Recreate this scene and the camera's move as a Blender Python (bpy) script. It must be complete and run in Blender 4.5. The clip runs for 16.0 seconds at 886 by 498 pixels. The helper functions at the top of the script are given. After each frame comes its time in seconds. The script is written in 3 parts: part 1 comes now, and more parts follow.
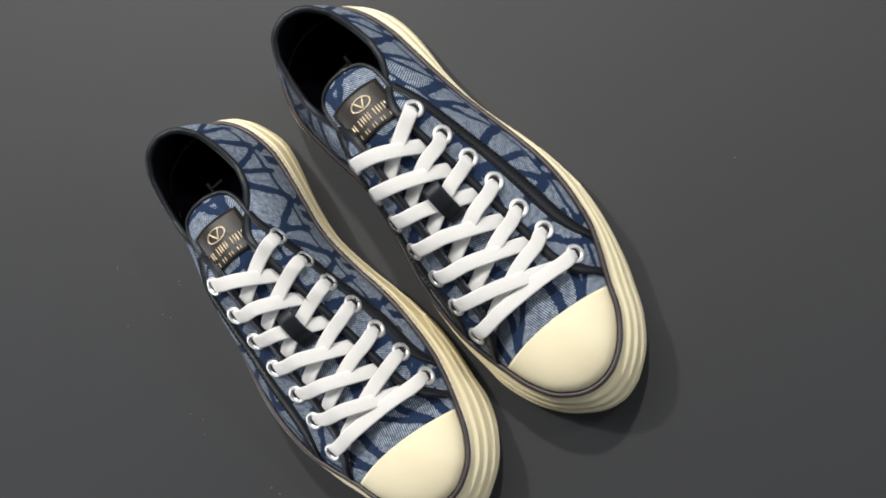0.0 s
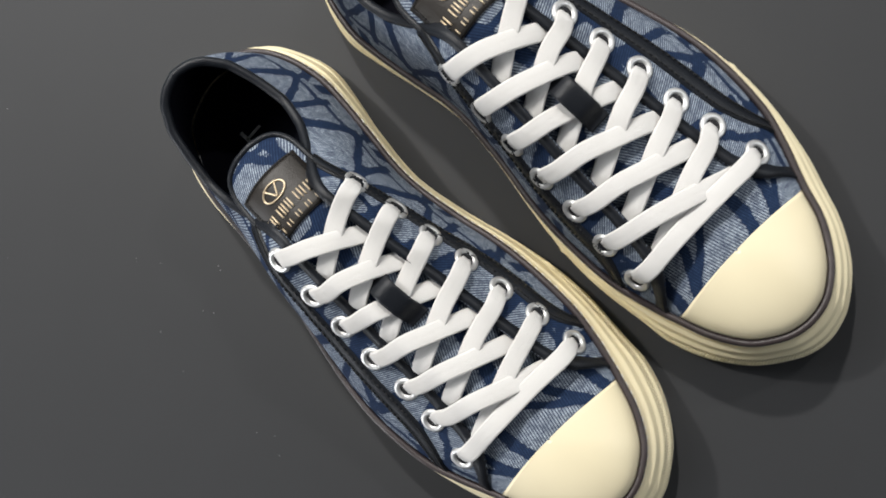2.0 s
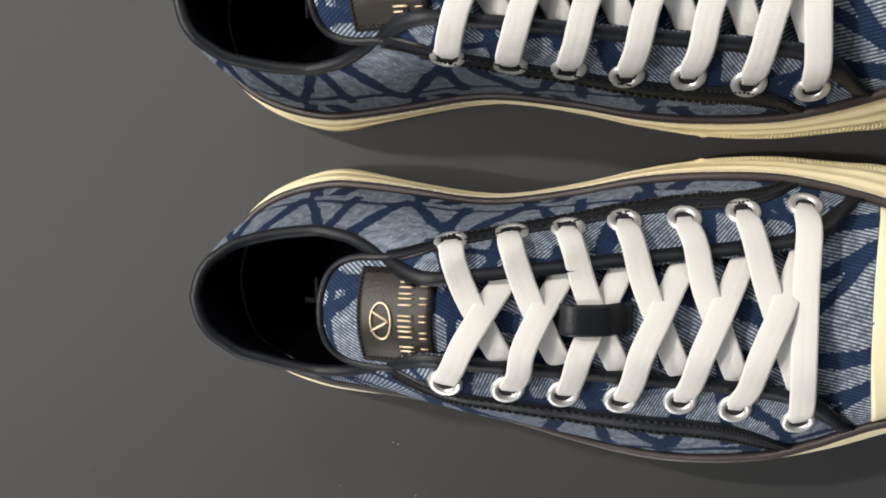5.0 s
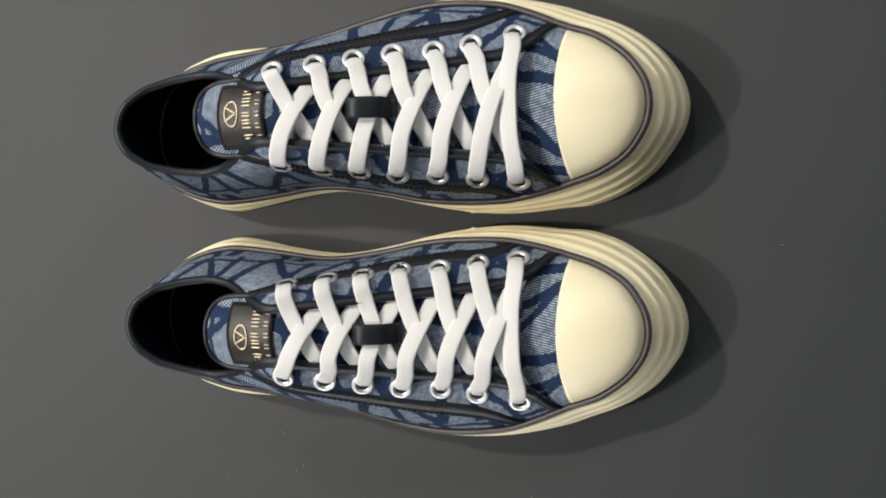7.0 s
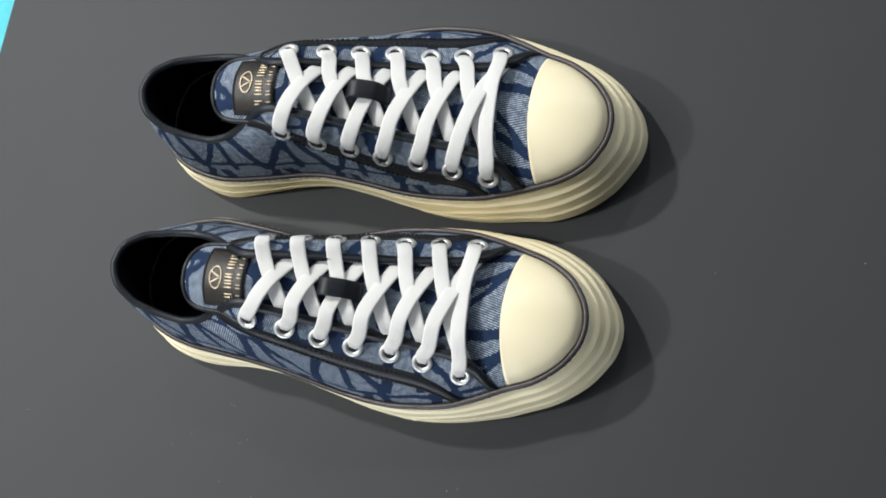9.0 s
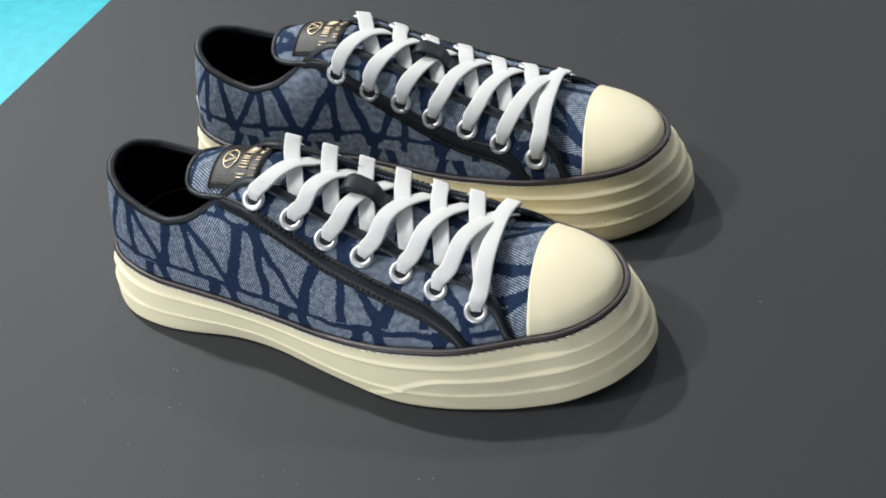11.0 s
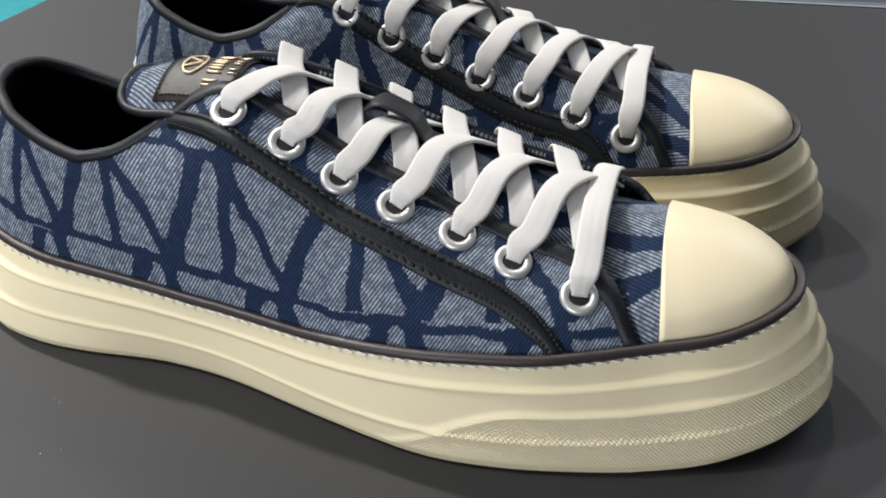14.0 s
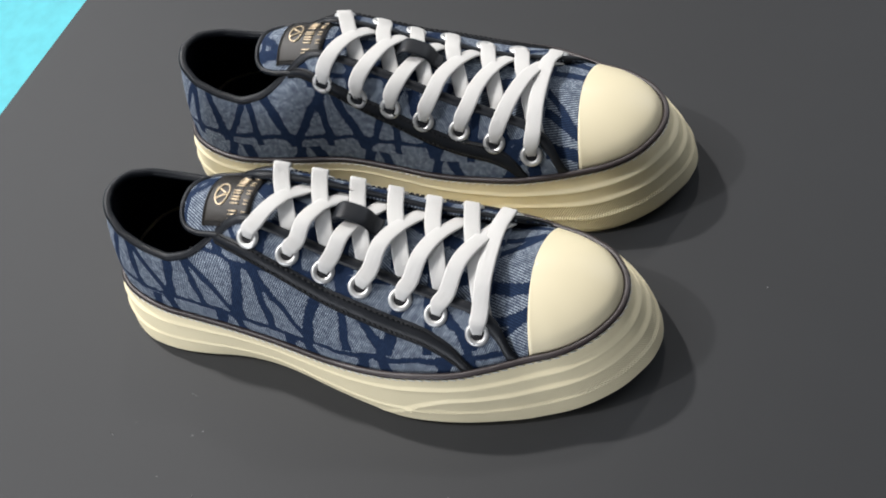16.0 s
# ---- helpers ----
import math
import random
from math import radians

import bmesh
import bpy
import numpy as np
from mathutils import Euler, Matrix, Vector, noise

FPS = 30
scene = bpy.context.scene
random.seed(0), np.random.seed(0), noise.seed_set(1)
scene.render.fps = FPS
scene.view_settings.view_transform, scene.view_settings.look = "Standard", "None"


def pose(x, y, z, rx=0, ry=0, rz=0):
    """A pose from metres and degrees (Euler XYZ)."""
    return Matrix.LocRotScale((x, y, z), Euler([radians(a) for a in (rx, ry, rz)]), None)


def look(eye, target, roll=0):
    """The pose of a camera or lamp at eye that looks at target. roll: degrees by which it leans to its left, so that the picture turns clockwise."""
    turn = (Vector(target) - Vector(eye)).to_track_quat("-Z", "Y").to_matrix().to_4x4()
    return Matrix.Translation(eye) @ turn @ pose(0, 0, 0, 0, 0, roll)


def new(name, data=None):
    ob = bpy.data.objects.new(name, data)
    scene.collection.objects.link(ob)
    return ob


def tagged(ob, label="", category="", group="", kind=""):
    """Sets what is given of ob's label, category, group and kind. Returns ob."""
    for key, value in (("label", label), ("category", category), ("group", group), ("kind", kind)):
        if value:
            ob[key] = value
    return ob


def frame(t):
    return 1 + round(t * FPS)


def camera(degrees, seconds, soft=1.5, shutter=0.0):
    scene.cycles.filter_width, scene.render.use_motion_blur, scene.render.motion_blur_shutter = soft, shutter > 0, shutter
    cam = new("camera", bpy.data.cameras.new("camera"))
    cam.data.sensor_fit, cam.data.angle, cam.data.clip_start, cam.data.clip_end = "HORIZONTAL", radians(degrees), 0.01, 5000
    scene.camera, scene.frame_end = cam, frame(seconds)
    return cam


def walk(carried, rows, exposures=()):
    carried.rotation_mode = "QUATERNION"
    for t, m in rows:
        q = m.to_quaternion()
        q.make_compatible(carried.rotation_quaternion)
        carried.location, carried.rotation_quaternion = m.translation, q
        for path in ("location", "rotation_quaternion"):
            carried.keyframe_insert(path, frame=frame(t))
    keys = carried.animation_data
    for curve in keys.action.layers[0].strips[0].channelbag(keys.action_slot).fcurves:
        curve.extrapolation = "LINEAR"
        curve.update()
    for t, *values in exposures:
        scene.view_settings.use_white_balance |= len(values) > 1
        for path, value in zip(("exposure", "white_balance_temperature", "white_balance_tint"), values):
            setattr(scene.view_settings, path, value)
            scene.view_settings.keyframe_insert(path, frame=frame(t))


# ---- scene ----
cam = camera(47.19, 16.0, soft=1.8, shutter=0.3)
PATH = [
    (0, 0.1168, 0.2235, 0.5955, 3.75, 13.19, 51.31),
    (0.5, 0.1046, 0.2083, 0.5710, 3.30, 13.30, 50.94),
    (1, 0.0828, 0.1835, 0.5381, 2.09, 12.54, 49.51),
    (1.5, 0.0676, 0.1629, 0.5028, 1.46, 12.26, 47.07),
    (2, 0.0587, 0.1443, 0.4722, 0.58, 12.20, 43.56),
    (2.5, 0.0484, 0.1327, 0.4356, -2.07, 12.72, 37.36),
    (3, 0.0292, 0.1347, 0.4002, -6.99, 13.38, 28.63),
    (3.5, 0.0243, 0.1239, 0.3792, -7.16, 15.25, 18.56),
    (6, 0.0615, 0.1136, 0.4037, -4.44, 16.29, -2.89),
    (6.5, 0.1232, 0.1192, 0.4592, -3.72, 17.28, -2.17),
    (7, 0.1737, 0.1215, 0.5180, -2.87, 18.15, -0.91),
    (7.5, 0.2164, 0.1284, 0.5590, -2.83, 19.98, 0.54),
    (8, 0.2181, 0.1133, 0.5805, -1.32, 19.70, 2.28),
    (10.5, 0.1704, -0.2026, 0.4407, 37.57, 8.19, 16.44),
    (11, 0.1682, -0.2473, 0.3913, 43.91, 6.13, 17.93),
    (11.5, 0.1630, -0.2695, 0.3520, 48.55, 3.94, 18.79),
    (12, 0.1559, -0.2799, 0.3163, 52.15, 2.55, 18.81),
    (12.5, 0.1473, -0.2785, 0.2867, 54.80, 1.71, 18.49),
    (13, 0.1279, -0.2668, 0.2585, 56.43, 0.81, 17.69),
    (13.5, 0.1040, -0.2405, 0.2302, 57.50, 0.14, 16.66),
    (14, 0.0793, -0.2066, 0.2068, 57.70, -0.69, 15.35),
    (14.5, 0.0737, -0.1949, 0.2058, 57.18, -0.94, 14.46),
    (15, 0.1015, -0.2170, 0.2512, 54.87, 0.31, 15.48),
    (15.5, 0.1476, -0.2270, 0.3294, 46.98, 5.36, 17.86),
    (16, 0.1806, -0.1839, 0.4323, 35.88, 11.34, 15.93),
]
walk(cam, [(t, pose(x, y, z, rx, ry, rz)) for t, x, y, z, rx, ry, rz in PATH],
     [(0, 0.02, 6450, 10.5), (3.5, -0.06, 6450, 11), (6, -0.02, 6950, 11.5), (7, -0.04, 6600, 9), (8, 0, 6320, 8), (10.5, 0.04, 6130, 8), (12.5, 0.03, 6110, 8), (13.5, 0.03, 6320, 10.5), (14.5, 0.04, 6500, 12.5), (15.2, 0, 6450, 12), (16, -0.02, 6320, 11.5)])

# ---- light ----
world = bpy.data.worlds.new("room_light")
scene.world = world
world.use_nodes = True
world.node_tree.nodes["Background"].inputs[0].default_value = (0.86, 0.92, 1.0, 1)
world.node_tree.nodes["Background"].inputs[1].default_value = 0.095


def lamp(name, eye, target, watts, size, colour=(1, 0.96, 0.9)):
    data = bpy.data.lights.new(name, "AREA")
    data.shape, data.size, data.energy, data.color = "DISK", size, watts, colour
    ob = new(name, data)
    ob.matrix_world = look(eye, target)
    return ob


lamp("ceiling_lamp", (-1.90, -0.30, 2.3), (0, 0.1, 0), 46, 0.12)
lamp("ceiling_lamp", (-1.60, 1.15, 2.3), (0, 0.1, 0), 70, 0.12)
lamp("ceiling_lamp", (-0.30, 2.10, 2.3), (0, 0.1, 0), 16, 0.12)
# soft overhead lamp without a known source, added to brighten the table's -x side
lamp("soft_fill", (-1.7, -0.25, 2.3), (0, 0.1, 0), 24, 1.1, (0.95, 0.98, 1.0))
# unseen fill lamps, added to lift the toe, far tabletop and sole sides
lamp("fill_light", (1.7, 2.5, 1.6), (0, 0.1, 0), 30, 1.8, (0.95, 0.98, 1.0))
lamp("fill_light", (-2.6, 1.9, 1.2), (0, 0.1, 0), 20, 2.2, (0.92, 0.97, 1.0))
lamp("fill_light", (-0.6, -3.0, 0.42), (0, 0.1, 0.02), 54, 1.1, (0.95, 0.97, 1.0))


# ---- materials ----
def mat(name, colour, rough=0.5, metal=0.0, bump=0.0, scale=400.0, vary=0.08, spec=0.5):
    m = bpy.data.materials.new(name)
    m.use_nodes = True
    nt = m.node_tree
    b = nt.nodes["Principled BSDF"]
    b.inputs["Roughness"].default_value = rough
    b.inputs["Metallic"].default_value = metal
    b.inputs["Specular IOR Level"].default_value = spec
    co = nt.nodes.new("ShaderNodeTexCoord")
    n1 = nt.nodes.new("ShaderNodeTexNoise")
    n1.inputs["Scale"].default_value = 35
    n1.inputs["Detail"].default_value = 6
    nt.links.new(co.outputs["Object"], n1.inputs["Vector"])
    mix = nt.nodes.new("ShaderNodeMix")
    mix.data_type = "RGBA"
    mix.inputs[6].default_value = (*[c * (1 - vary) for c in colour], 1)
    mix.inputs[7].default_value = (*[min(1, c * (1 + vary)) for c in colour], 1)
    nt.links.new(n1.outputs["Fac"], mix.inputs[0])
    nt.links.new(mix.outputs[2], b.inputs["Base Color"])
    if bump:
        n2 = nt.nodes.new("ShaderNodeTexNoise")
        n2.inputs["Scale"].default_value = scale
        n2.inputs["Detail"].default_value = 4
        nt.links.new(co.outputs["Object"], n2.inputs["Vector"])
        bp = nt.nodes.new("ShaderNodeBump")
        bp.inputs["Strength"].default_value = bump
        bp.inputs["Distance"].default_value = 0.0006
        nt.links.new(n2.outputs["Fac"], bp.inputs["Height"])
        nt.links.new(bp.outputs["Normal"], b.inputs["Normal"])
    return m


def nmath(nt, op, a, b=None, c=None):
    n = nt.nodes.new("ShaderNodeMath")
    n.operation = op
    for i, v in enumerate((a, b, c)):
        if v is None:
            continue
        if isinstance(v, (int, float)):
            n.inputs[i].default_value = v
        else:
            nt.links.new(v, n.inputs[i])
    return n.outputs[0]


def nsmooth(nt, value, lo, hi):
    n = nt.nodes.new("ShaderNodeMapRange")
    n.interpolation_type = "SMOOTHSTEP"
    n.inputs["From Min"].default_value, n.inputs["From Max"].default_value = lo, hi
    nt.links.new(value, n.inputs["Value"])
    return n.outputs["Result"]


def denim(name, twill_angle=0.6):
    """Jacquard denim: pale blue cells in a navy network of slanted bars, woven in fine twill. UV in metres."""
    m = bpy.data.materials.new(name)
    m.use_nodes = True
    nt = m.node_tree
    b = nt.nodes["Principled BSDF"]
    b.inputs["Roughness"].default_value = 0.85
    b.inputs["Specular IOR Level"].default_value = 0.2
    uv = nt.nodes.new("ShaderNodeUVMap")
    uv.uv_map = "cloth"
    nz = nt.nodes.new("ShaderNodeTexNoise")
    nz.inputs["Scale"].default_value = 70
    nz.inputs["Detail"].default_value = 1.5
    nt.links.new(uv.outputs[0], nz.inputs["Vector"])
    fine = nt.nodes.new("ShaderNodeTexNoise")
    fine.inputs["Scale"].default_value = 900
    fine.inputs["Detail"].default_value = 2
    nt.links.new(uv.outputs[0], fine.inputs["Vector"])
    sep0 = nt.nodes.new("ShaderNodeSeparateXYZ")
    nt.links.new(uv.outputs[0], sep0.inputs[0])
    sepn = nt.nodes.new("ShaderNodeSeparateColor")
    nt.links.new(nz.outputs["Color"], sepn.inputs[0])
    u = nmath(nt, "MULTIPLY_ADD", nmath(nt, "SUBTRACT", sepn.outputs[0], 0.5), 0.0050, nmath(nt, "SUBTRACT", 0.004, sep0.outputs[0]))
    v = nmath(nt, "MULTIPLY_ADD", nmath(nt, "SUBTRACT", sepn.outputs[1], 0.5), 0.0050, sep0.outputs[1])
    fuzz = nmath(nt, "MULTIPLY", nmath(nt, "SUBTRACT", fine.outputs["Fac"], 0.5), 0.0018)
    # rows of V-shaped and upright bars, each row shifted by half a repeat
    PERIOD, ROW, BASE = 0.0408, 0.0370, 0.0115
    lifted = nmath(nt, "DIVIDE", nmath(nt, "SUBTRACT", v, BASE), ROW)
    row = nmath(nt, "FLOOR", lifted)
    h = nmath(nt, "MULTIPLY", nmath(nt, "SUBTRACT", lifted, row), ROW)
    along = nmath(nt, "MULTIPLY_ADD", row, PERIOD * 0.5, nmath(nt, "SUBTRACT", u, 0.0257))

    def family(expr, period, half, lean=0.0):
        d = nmath(nt, "MULTIPLY", nmath(nt, "PINGPONG", expr, period / 2), 1 / math.sqrt(1 + lean * lean))
        return nmath(nt, "SUBTRACT", nmath(nt, "ADD", d, fuzz), half)

    thick_bar = family(nmath(nt, "MULTIPLY_ADD", h, -0.27, along), PERIOD, 0.0030, 0.27)
    thin_bar = family(nmath(nt, "MULTIPLY_ADD", h, 0.66, along), PERIOD, 0.0020, 0.66)
    upright = family(nmath(nt, "ADD", nmath(nt, "MULTIPLY_ADD", h, 0.06, along), 0.0200), PERIOD, 0.0023)
    bands = family(nmath(nt, "SUBTRACT", nmath(nt, "MULTIPLY_ADD", u, 0.03, v), BASE + 0.0035), ROW, 0.0014)
    net = nmath(nt, "SMOOTH_MIN", nmath(nt, "SMOOTH_MIN", thick_bar, thin_bar, 0.0035), nmath(nt, "SMOOTH_MIN", upright, bands, 0.0035), 0.0035)
    cell = nsmooth(nt, net, -0.0003, 0.0001)
    twill = nmath(nt, "MULTIPLY_ADD", sep0.outputs[1], twill_angle, sep0.outputs[0])
    tw = nmath(nt, "PINGPONG", twill, 0.00058)
    tw = nsmooth(nt, tw, 0.0001, 0.00045)
    spot = nsmooth(nt, fine.outputs["Fac"], 0.36, 0.66)
    slub = nt.nodes.new("ShaderNodeTexNoise")
    slub.inputs["Scale"].default_value = 330
    slub.inputs["Detail"].default_value = 3
    nt.links.new(uv.outputs[0], slub.inputs["Vector"])
    thick = nmath(nt, "MULTIPLY_ADD", nsmooth(nt, slub.outputs["Fac"], 0.34, 0.66), 0.75, 0.55)
    weave = nmath(nt, "MULTIPLY", nmath(nt, "MULTIPLY", tw, thick), nmath(nt, "MULTIPLY_ADD", spot, 0.5, 0.5))
    pale = nt.nodes.new("ShaderNodeMix")
    pale.data_type = "RGBA"
    pale.inputs[6].default_value = (0.028, 0.040, 0.076, 1)
    pale.inputs[7].default_value = (0.345, 0.400, 0.455, 1)
    nt.links.new(weave, pale.inputs[0])
    navy = nt.nodes.new("ShaderNodeMix")
    navy.data_type = "RGBA"
    navy.inputs[6].default_value = (0.005, 0.014, 0.040, 1)
    navy.inputs[7].default_value = (0.015, 0.033, 0.079, 1)
    nt.links.new(weave, navy.inputs[0])
    mix = nt.nodes.new("ShaderNodeMix")
    mix.data_type = "RGBA"
    nt.links.new(cell, mix.inputs[0])
    nt.links.new(navy.outputs[2], mix.inputs[6])
    nt.links.new(pale.outputs[2], mix.inputs[7])
    nt.links.new(mix.outputs[2], b.inputs["Base Color"])
    bp = nt.nodes.new("ShaderNodeBump")
    bp.inputs["Strength"].default_value = 0.5
    bp.inputs["Distance"].default_value = 0.0003
    nt.links.new(nmath(nt, "MULTIPLY_ADD", cell, 0.4, weave), bp.inputs["Height"])
    nt.links.new(bp.outputs["Normal"], b.inputs["Normal"])
    return m


def knurled(name, colour):
    """Cream rubber, with fine diagonal ribs where the mesh attribute 'ribs' is set."""
    m = mat(name, colour, 0.55, bump=0.12, scale=900, vary=0.03, spec=0.35)
    nt = m.node_tree
    b = nt.nodes["Principled BSDF"]
    uv = nt.nodes.new("ShaderNodeUVMap")
    uv.uv_map = "cloth"
    sep = nt.nodes.new("ShaderNodeSeparateXYZ")
    nt.links.new(uv.outputs[0], sep.inputs[0])
    at = nt.nodes.new("ShaderNodeAttribute")
    at.attribute_name = "ribs"
    d = nmath(nt, "PINGPONG", nmath(nt, "MULTIPLY_ADD", sep.outputs[1], 0.9, sep.outputs[0]), 0.00065)
    d2 = nmath(nt, "PINGPONG", nmath(nt, "MULTIPLY_ADD", sep.outputs[1], -1.6, sep.outputs[0]), 0.0009)
    h = nmath(nt, "MULTIPLY", nmath(nt, "MULTIPLY_ADD", d2, 0.5, d), at.outputs["Fac"])
    bp = nt.nodes.new("ShaderNodeBump")
    bp.inputs["Strength"].default_value = 0.50
    bp.inputs["Distance"].default_value = 1.0
    nt.links.new(h, bp.inputs["Height"])
    old = b.inputs["Normal"].links[0].from_node
    nt.links.new(old.outputs["Normal"], bp.inputs["Normal"])
    nt.links.new(bp.outputs["Normal"], b.inputs["Normal"])
    return m


def woven(name, colour):
    """Flat cotton lace: chevron weave along its length, slightly soiled. UV in metres."""
    m = mat(name, colour, 0.9, bump=0.4, scale=2400, vary=0.06, spec=0.15)
    nt = m.node_tree
    b = nt.nodes["Principled BSDF"]
    uv = nt.nodes.new("ShaderNodeUVMap")
    uv.uv_map = "cloth"
    sep = nt.nodes.new("ShaderNodeSeparateXYZ")
    nt.links.new(uv.outputs[0], sep.inputs[0])
    across = nmath(nt, "PINGPONG", sep.outputs[1], 0.0011)
    rib = nmath(nt, "PINGPONG", nmath(nt, "MULTIPLY_ADD", across, 1.2, sep.outputs[0]), 0.00035)
    h = nmath(nt, "MULTIPLY_ADD", across, 0.25, rib)
    bp = nt.nodes.new("ShaderNodeBump")
    bp.inputs["Strength"].default_value = 0.25
    bp.inputs["Distance"].default_value = 1.0
    nt.links.new(h, bp.inputs["Height"])
    old = b.inputs["Normal"].links[0].from_node
    nt.links.new(old.outputs["Normal"], bp.inputs["Normal"])
    nt.links.new(bp.outputs["Normal"], b.inputs["Normal"])
    return m


M_DENIM = denim("jacquard_denim")
M_RUBBER = knurled("cream_rubber", (0.80, 0.715, 0.485))
M_CAP = mat("toe_cap_rubber", (0.71, 0.635, 0.44), 0.42, bump=0.03, scale=60, vary=0.03, spec=0.4)
M_TAB = mat("white_rubber", (0.85, 0.84, 0.78), 0.5, bump=0.05, vary=0.03)
M_LEATHER = mat("black_leather", (0.0072, 0.0088, 0.012), 0.44, bump=0.35, scale=1400, vary=0.3, spec=0.3)
M_PIPING = mat("dark_piping", (0.030, 0.022, 0.022), 0.45, bump=0.2, scale=1200, vary=0.2)
M_LINING = mat("black_lining", (0.003, 0.0035, 0.007), 0.85, bump=0.2, scale=900, vary=0.3, spec=0.08)
M_STEEL = mat("nickel", (0.60, 0.60, 0.59), 0.45, 0.75, bump=0.05, vary=0.08)
M_HOLE_SHADE = mat("hole_shade_black", (0.006, 0.006, 0.008), 0.9, vary=0.0)
M_LACE = woven("white_cotton", (0.60, 0.59, 0.57))
M_LABEL = mat("label_leather", (0.016, 0.013, 0.010), 0.45, bump=0.35, scale=1400, vary=0.3, spec=0.4)
M_GOLD = mat("gold_foil", (0.62, 0.50, 0.34), 0.42, 0.6, vary=0.1)
M_THREAD = mat("black_thread", (0.0025, 0.003, 0.004), 0.8, vary=0.1)
M_TABLE = mat("dark_grey_laminate", (0.0188, 0.0199, 0.0219), 0.64, bump=0.015, scale=120, vary=0.06, spec=0.40)
M_EDGE = mat("pale_laminate", (0.30, 0.33, 0.37), 0.4, vary=0.05)
M_WATER = mat("turquoise_water", (0.085, 0.50, 0.57), 0.2, bump=0.3, scale=8, vary=0.22)
M_DUST = mat("pale_dust", (0.30, 0.30, 0.31), 0.9, vary=0.1)


# ---- mesh helpers ----
def part(name, bm, material, parent, label="", smooth=True):
    me = bpy.data.meshes.new(name)
    bm.normal_update()
    bm.to_mesh(me)
    bm.free()
    me.materials.append(material)
    if smooth:
        me.polygons.foreach_set("use_smooth", [True] * len(me.polygons))
    ob = new(name, me)
    ob.parent = parent
    if label:
        tagged(ob, label=label)
    return ob


def grid_bm(rows_, closed_u=False, closed_v=False, uvs=None, flip=False, ribs=None):
    """A mesh from rows of points; uvs: the same rows of (u, v) in metres."""
    bm = bmesh.new()
    nu, nv = len(rows_), len(rows_[0])
    lay = bm.loops.layers.uv.new("cloth") if uvs is not None else None
    rl = bm.verts.layers.float.new("ribs") if ribs is not None else None
    vs = [[bm.verts.new(p) for p in row] for row in rows_]
    if rl is not None:
        for i in range(nu):
            for j in range(nv):
                vs[i][j][rl] = ribs[i][j]
    for i in range(nu if closed_u else nu - 1):
        for j in range(nv if closed_v else nv - 1):
            i2, j2 = (i + 1) % nu, (j + 1) % nv
            ids = [(i, j), (i2, j), (i2, j2), (i, j2)]
            if flip:
                ids.reverse()
            f = bm.faces.new([vs[a][b_] for a, b_ in ids])
            if lay is not None:
                for loop, (a, b_) in zip(f.loops, ids):
                    loop[lay].uv = uvs[a][b_]
    return bm


def thicken(ob, depth, offset=-1.0):
    mod = ob.modifiers.new("thickness", "SOLIDIFY")
    mod.thickness, mod.offset = depth, offset
    return ob


def tube_bm(path, radius, sides=8, closed=False, flat=1.0, normals=None):
    """A tube along a path. flat squeezes it along the given normals."""
    path = [Vector(p) for p in path]
    n = len(path)
    rows_ = []
    for i, p in enumerate(path):
        a = path[(i - 1) % n] if closed or i > 0 else p
        c = path[(i + 1) % n] if closed or i < n - 1 else p
        t = (c - a).normalized()
        up = Vector(normals[i]) if normals else Vector((0, 0, 1))
        side = t.cross(up).normalized()
        up = side.cross(t).normalized()
        rows_.append([p + side * radius * math.cos(k) + up * radius * flat * math.sin(k) for k in (2 * math.pi * j / sides for j in range(sides))])
    bm = grid_bm(rows_, closed_u=closed, closed_v=True, flip=True)
    if not closed:
        bm.verts.ensure_lookup_table()
        bm.faces.new([bm.verts[j] for j in range(sides)])
        bm.faces.new([bm.verts[(n - 1) * sides + j] for j in reversed(range(sides))])
    bmesh.ops.recalc_face_normals(bm, faces=bm.faces[:])
    return bm


def ribbon_bm(path, normals, width, thick):
    """A flat lace with rounded edges along a path."""
    prof = [(-0.5, -0.25), (-0.42, -0.5), (0.42, -0.5), (0.5, -0.25), (0.5, 0.25), (0.40, 0.5), (0.14, 0.53), (-0.14, 0.53), (-0.40, 0.5), (-0.5, 0.25)]
    rows_, uvs, arc = [], [], 0.0
    n = len(path)
    for i, p in enumerate(path):
        arc += (Vector(p) - Vector(path[max(i - 1, 0)])).length
        t = (Vector(path[min(i + 1, n - 1)]) - Vector(path[max(i - 1, 0)])).normalized()
        side = t.cross(Vector(normals[i])).normalized()
        up = side.cross(t).normalized()
        w = width[i] if isinstance(width, list) else width
        rows_.append([Vector(p) + side * w * a + up * thick * b_ for a, b_ in prof])
        uvs.append([(arc, a * w) for a, b_ in prof])
    bm = grid_bm(rows_, closed_v=True, uvs=uvs, flip=True)
    k = len(prof)
    bm.verts.ensure_lookup_table()
    bm.faces.new([bm.verts[j] for j in range(k)])
    bm.faces.new([bm.verts[(n - 1) * k + j] for j in reversed(range(k))])
    bmesh.ops.recalc_face_normals(bm, faces=bm.faces[:])
    return bm


def join_bm(parts):
    bm = bmesh.new()
    for b_ in parts:
        me = bpy.data.meshes.new("piece")
        b_.to_mesh(me)
        b_.free()
        bm.from_mesh(me)
        bpy.data.meshes.remove(me)
    return bm


